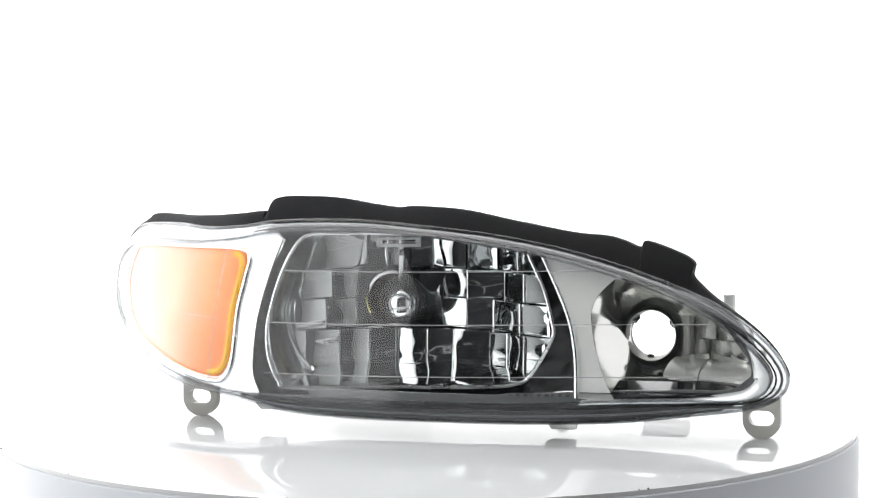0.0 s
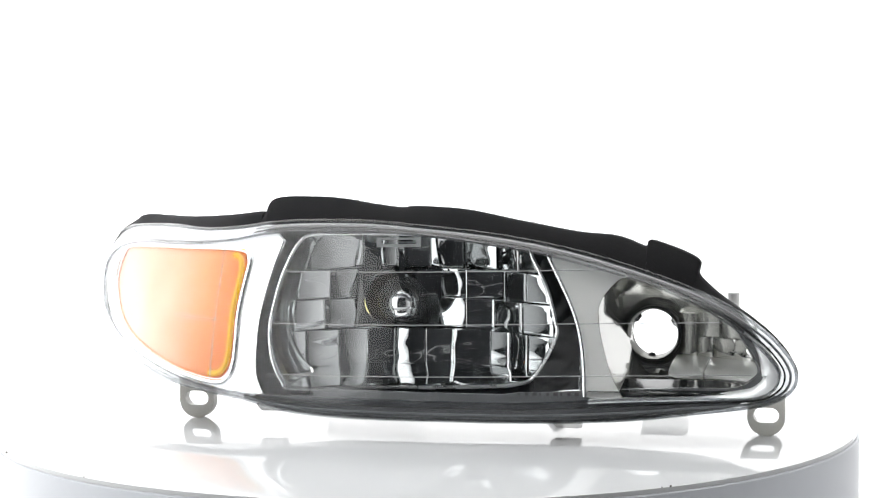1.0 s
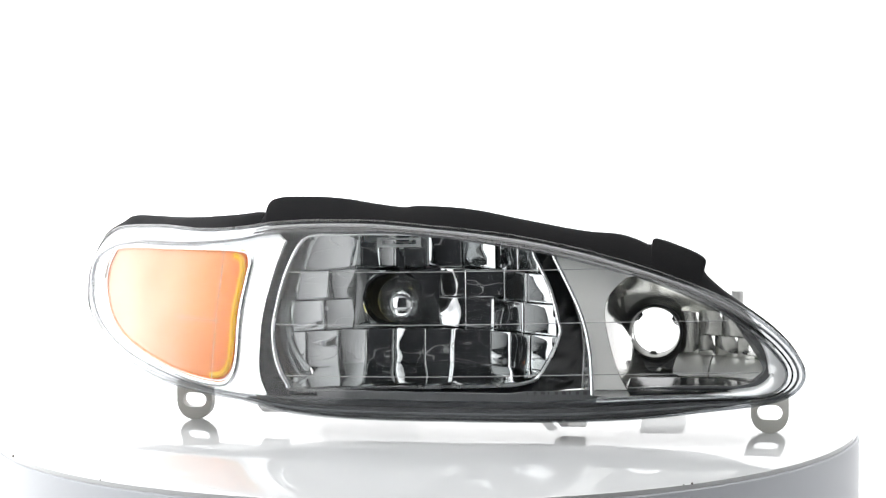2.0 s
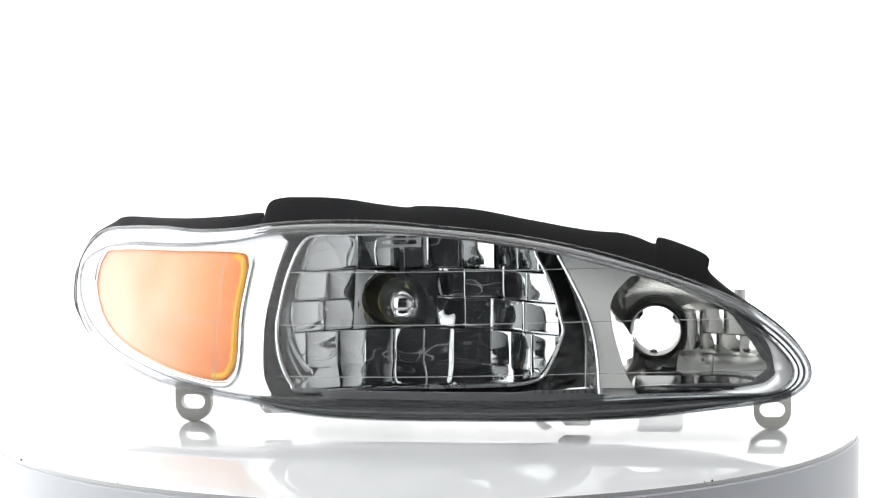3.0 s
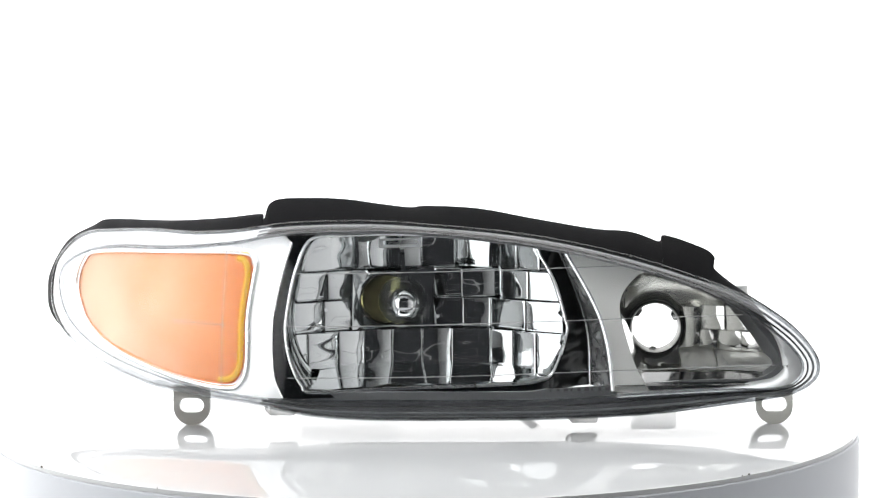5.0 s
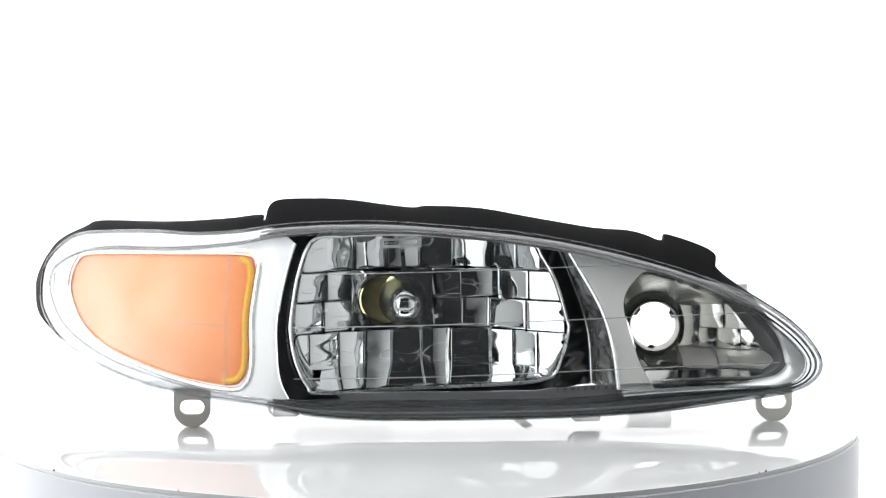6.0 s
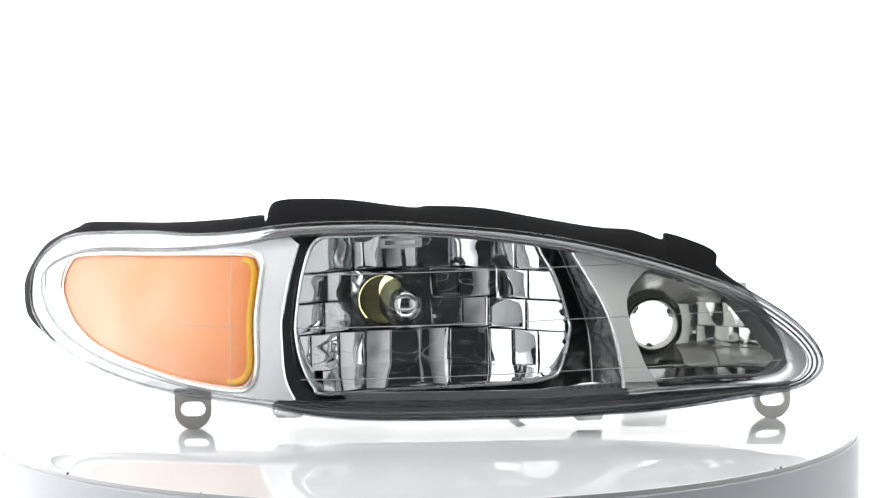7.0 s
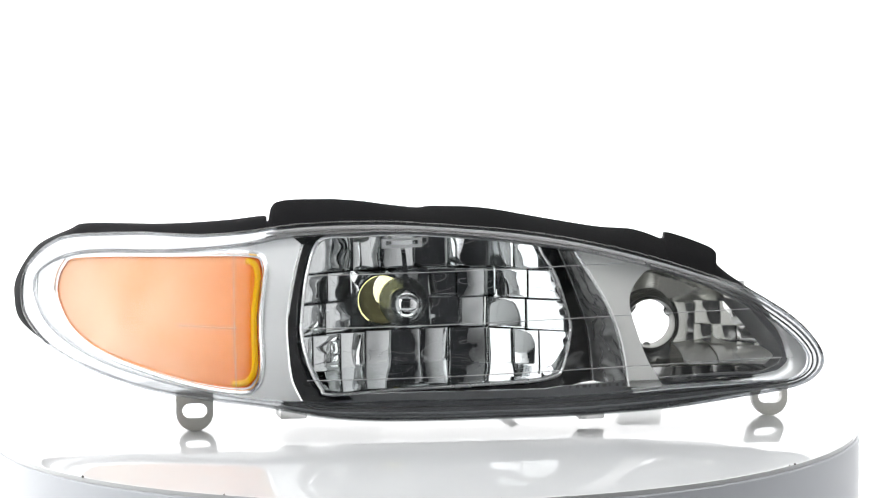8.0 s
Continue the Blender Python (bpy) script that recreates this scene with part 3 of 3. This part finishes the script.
    turned("socket_disc", [(64, 0.01), (64, 13.6), (65, 13.6), (65, 0.01)], (-15.2, 14, 83), YELLOW, body, "pale yellow clear bulb base", 40)
    turned("bulb_envelope", [(-9, 9.0), (-7, 13.5), (-3, 16.2), (2, 17.2), (8, 16.4), (13, 13), (17, 9), (21, 8), (21, 7), (16, 8), (8, 15.4), (2, 16.2), (-3, 15.2), (-8, 9.0)], (-15.5, -4, 84), BULB_GLASS, body, "clear bulb glass", 48)
    turned("bulb_shield", [(-11.4 * math.cos(a), 0.005 + 11.4 * math.sin(a)) for a in np.linspace(0, 1.75, 24)] + [(2.5, 10.2), (-4, 9.0), (-8, 4), (-9.4, 0.005)], (-14, -9, 82), SHIELD, body, "mirror-bright bulb shield cap", 48)
    turned("filament_post", [(-2, 0.01), (-2, 9.5), (8, 9.5), (14, 7), (22, 7), (22, 0.01)], (-15, -4, 83), SMOKE, body, "dark bulb post", 24)
    loft("shield_stem", [[(-17, -4, 122), (-14, -4, 122), (-14, -2, 122), (-17, -2, 122)], [(-16, -8, 108), (-13, -8, 108), (-13, -6, 108), (-16, -6, 108)],
                         [(-16.5, -10, 94), (-12.5, -10, 94), (-12.5, -8, 94), (-16.5, -8, 94)]], CHROME, body, "thin metal shield stem", True, True)
    frame_loop = [(-31, 128), (-2, 128), (-2, 121.5), (-31, 121.5)]
    sheet("shield_plate", frame_loop, [[(-28, 126.5), (-5, 126.5), (-5, 123.5), (-28, 123.5)]], lambda x, z: -8 + 0.5 * (x + 16) * 0.6, 2, SATIN, body, "", 4.0)
    return body


def parking(lamp, inner):
    edge, back = spline(PANEL_EDGE, 24, False), spline(PANEL_BACK, 24, False)
    mid = spline(PANEL_INNER, 30, False)
    hi_edge = sorted([tuple(q) for q in inner if 99 < q[0] < 149 and q[1] > 90], key=lambda q: -q[0])
    outline = [tuple(q) for q in edge[::-1]] + [tuple(q) for q in sorted(hi_edge)] + [tuple(q) for q in mid[::-1]]
    panel = sheet("parking_panel", outline, [], lambda x, z: lens_y(x, z) + 11, 2.5, PARK_SATIN, lamp, "satin silver parking lamp panel", 6.0)
    tube("panel_edge", [(x, lens_y(x, z) + 10.5, z) for x, z in edge], 1.5, BEAD, panel, "bright rolled edge")
    tube("panel_back_edge", [(x, mask_y(x, z) - 0.8, z) for x, z in back], 0.9, BEAD, panel)
    side = []
    for k in np.linspace(0, 1, 25):
        row = []
        for (x, z), (bx, bz) in zip(spline(PANEL_EDGE, 90, False), spline(PANEL_BACK, 90, False)):
            wave = (2.0 * noise.noise((k * 5, z / 6, 8.0)) + 0.8 * noise.noise((k * 9, z / 3, 1.0))) * math.sin(math.pi * k) + 2.2 * noise.noise((k * 2.5, z / 14, 3.0)) * math.sin(math.pi * k)
            row.append((x + (bx - x) * k - wave, (lens_y(x, z) + 11) * (1 - k) + mask_y(bx, bz) * k - wave, z + (bz - z) * k))
        side.append(row)
    loft("panel_side", side, FROST, panel, "glossy side wall of the panel", False)
    # cavity
    around = [tuple(q) for q in inner if q[0] > 150 and not (q[1] < 60 and q[0] < 156)]
    start = min(range(len(around)), key=lambda i: around[i][0] - (1000 if around[i][1] > 90 else 0))
    around = around[start:] + around[:start]
    outline = [tuple(q) for q in mid] + around
    poly = np.array(outline)

    def cavity_y(x, z):
        deep = 11 - 0.0090 * max(0.0, x - 172) ** 2 - 0.010 * min(0.0, x - 160) ** 2 - 0.010 * (z - 64) ** 2
        rimy = lens_y(x, z) + 11
        u = min(edge_distance(x, z, poly) / float(np.interp(x, [140, 175, 190], [5, 5, 5])), 1.0)
        return rimy + (max(deep, rimy) - rimy) * (0.5 * u + 0.5 * math.sin(u * math.pi / 2))

    hole = []
    for a in np.linspace(0, 2 * math.pi, 60, endpoint=False):
        r = 15.9 if any(abs(((a - b + math.pi) % (2 * math.pi)) - math.pi) < 0.2 for b in (0.5, 2.5, 4.6)) is False else 13.2
        hole.append((160 + r * math.cos(a), 64 + 1.06 * r * math.sin(a)))
    cavity = sheet("parking_reflector", outline, [hole], cavity_y, 2.0, PARK_BOWL, lamp, "warm aluminised parking lamp reflector with open bulb hole", 1.7)
    turned("bulb_ring", [(-3, 19.0), (-5, 18.2), (-5, 17.4), (-3, 16.6), (8, 15.6), (8, 19.0), (-3, 19.0)], (160, 6, 64), SMOKE, cavity, "", 48)
    wall = [[(x + 0.3, lens_y(x, z) + 11.5, z) for x, z in mid], [(x + 3.2, -30, z) for x, z in mid], [(x + 4.5, 4, z) for x, z in mid]]
    loft("cavity_wall", wall, PARK_BOWL, cavity, "satin side wall of the cavity", False)
    rnd = random.Random(9)
    cells = [(177, 190.5, 49, 78.5), (190.5, 207, 63.6, 80), (207, 223.5, 63.6, 80), (223.5, 234, 63.6, 74), (190.5, 202, 49.5, 63.2), (202, 218, 49.5, 63.2),
             (218, 232.5, 49.5, 63.2), (232.5, 244, 50.5, 61)]
    for x0, x1, z0, z1 in cells:
        m, verts, faces = 9, [], []
        xc, zc = (x0 + x1) / 2, (z0 + z1) / 2
        tilt, lean = rnd.uniform(-0.09, 0.07), rnd.uniform(-0.1, 0.08)
        base = float(np.interp(xc, [140, 160, 177, 191, 207, 224, 248], [-8, 5, 6, -1, -6.5, -17, -38]))
        slope = float(np.interp(xc, [150, 177, 200, 224, 248], [0.4, -0.46, -0.5, -0.53, -0.55]))
        for layer in (0, 7):
            for j in range(m):
                for i in range(m):
                    u, v = 2 * i / (m - 1) - 1, 2 * j / (m - 1) - 1
                    x, z = xc + (x1 - x0 - 0.5) / 2 * u, zc + (z1 - z0 - 0.4) / 2 * v
                    y = base + (slope + tilt) * (x - xc) - 0.6 * (1 - u * u) - 0.3 * (1 - v * v) + lean * (z - zc) + 0.35 * noise.noise((x / 7, z / 7, 2.0)) + layer
                    verts.append((x * MM, y * MM, z * MM))
        for j in range(m - 1):
            for i in range(m - 1):
                a = j * m + i
                faces += [(a, a + 1, a + m + 1, a + m), (a + m * m + m, a + m * m + m + 1, a + m * m + 1, a + m * m)]
        ring = [i for i in range(m)] + [j * m + m - 1 for j in range(1, m)] + [m * m - 1 - i for i in range(1, m)] + [j * m for j in range(m - 2, 0, -1)]
        for a, b in zip(ring, ring[1:] + ring[:1]):
            faces.append((b, a, a + m * m, b + m * m))
        make("facet", verts, faces, PARK_CHROME, cavity)
    # bright shelf under the facets, in two pieces with a seam, falling to a dark trough
    for x0, x1 in ((176, 199.6), (200.6, 247)):
        shelf = []
        for f, drop in ((0.0, 0.0), (0.3, 1.0), (0.6, 2.6), (0.85, 5.0), (1.0, 8.0), (1.0, 10.0)):
            row = []
            for x in np.linspace(x0, x1, 24):
                back = float(np.interp(x, [160, 177, 191, 207, 224, 248], [9, 8, 1, -4, -15, -40]))
                front = back + (lens_y(x, 40) + 16 - back) * 0.55 * f
                pinch = float(np.interp(x, [168, 180, 232, 247], [0.5, 1, 1, 0.25]))
                row.append((x, front, 49.3 - drop * pinch + 0.3 * math.sin(x / 7 + 3 * f)))
            shelf.append(row)
        loft("shelf", shelf, PARK_SATIN, cavity, "bright lower shelf", False)
    # the dark area under the shelf is put in as a black strip
    fl = []
    for v in np.linspace(0, 1, 5):
        fl.append([(x, lens_y(x, 33) + 9 + v * 30, 34.5 + v * 5) for x in np.linspace(130, 236, 30)])
    loft("lower_black_strip", fl, BLACK, cavity, "gloss black strip under the shelf", False)
    # bright rim of the panel that runs on under the cavity and round its tip
    low = sorted([tuple(q) for q in inner if q[0] > 129 and q[1] < 47], key=lambda q: q[0])
    tip = sorted([tuple(q) for q in inner if q[0] > 226 and q[1] >= 47], key=lambda q: q[1])
    path = low + tip
    bands = []
    for f, back in ((0.0, 6.0), (0.35, 6.4), (0.75, 8.0), (1.0, 11.0), (1.0, 14.0)):
        row = []
        for i, (x, z) in enumerate(path):
            a, b = np.array(path[max(i - 2, 0)]), np.array(path[min(i + 2, len(path) - 1)])
            d = (b - a) / max(np.linalg.norm(b - a), 1e-6)
            w = float(np.interp(x, [129, 200, 236, 254], [2.2, 2.4, 6.0, 13.0])) * (1 if z < 56 else float(np.interp(z, [56, 72], [1, 0.35])))
            out = float(np.interp(x, [200, 245], [2.6, 0.5]))
            px, pz = x - d[1] * (w * f - out), z + d[0] * (w * f - out)
            row.append((px, lens_y(px, pz) + back, pz))
        bands.append(row)
    loft("panel_rim", bands, SATIN, panel, "bright silver rim under the cavity", False)


def foot(lamp, x, y):
    """A slotted mounting ear that the lamp stands on."""
    w = 12.6
    loop = [(x - w, 27.5), (x - w, 12)] + [(x - w * math.cos(a), 12.6 - 12.6 * math.sin(a)) for a in np.linspace(0.1, math.pi - 0.1, 20)] + [(x + w, 12), (x + w, 27.5)]
    slot = [(x + 3.5 + 5 * math.cos(a), 14 + 5 * math.sin(a)) for a in np.linspace(-math.pi / 2, math.pi / 2, 10)] + \
           [(x - 3.5 + 5 * math.cos(a), 14 + 5 * math.sin(a)) for a in np.linspace(math.pi / 2, 1.5 * math.pi, 10)]
    f = sheet("mounting_ear", loop, [slot], lambda a, b: y - 1, 8.0, BRACKET, lamp, "grey nylon mounting ear with a slot", 5.0)
    return f


def clip(lamp, x, y, z):
    c = block("lens_clip", (x - 9, y - 3, z - 5), (x + 9, y + 4, z + 5), NYLON, lamp, "pale moulded retaining clip", 2.2)
    tube("clip_loop", [(x - 11, y, z + 4), (x - 11, y, z - 1), (x - 8, y, z - 4), (x - 4, y, z - 4)], 1.3, NYLON, c)
    return c


def lettering(lamp):
    for text, x, z, size in (("DOT", -17, 29.0, 5.6), ("HB5", 24, 29.0, 5.6), ("0095-L", 158, 34.0, 5.5)):
        cu = bpy.data.curves.new("lettering", "FONT")
        cu.body, cu.size, cu.extrude = text, size * MM, 0.15 * MM
        tmp = bpy.data.objects.new("lettering_source", cu)
        scene.collection.objects.link(tmp)
        bpy.context.view_layer.update()
        me = bpy.data.meshes.new_from_object(tmp.evaluated_get(bpy.context.evaluated_depsgraph_get()))
        bpy.data.objects.remove(tmp)
        slope = (lens_y(x + 14, z) - lens_y(x, z)) / 14
        for v in me.vertices:
            a, b, c = v.co
            v.co = (x * MM + a, (lens_y(x, z) + 2.5) * MM + a * slope - c + 0.3 * b, z * MM + b)
        me.materials.append(INK)
        ob = new("lettering", me)
        ob.parent = lamp
        tagged(ob, "small raised grey moulded letters")
    # dim bars standing in for lettering that cannot be read
    for i in range(9):
        x = 86 + i * 4.6
        block("lettering_bar", (x, lens_y(x, 34) + 2.4, 32.8), (x + 1.2 + 0.9 * (i % 3), lens_y(x, 34) + 2.7, 35.0), INK_DIM, lamp, "", 0.1)


studio()
TABLE = turntable()
LAMP = headlight()


def motions():
    """The table turns evenly and carries the lamp."""
    rows = [(t, pose(0, 0, 0, 0, 0, -17.888 + 3.0379 * t)) for t in (0.0, 2.0, 4.0, 6.0, 8.0)]
    walk(TABLE, rows)
    walk(LAMP, rows)


motions()
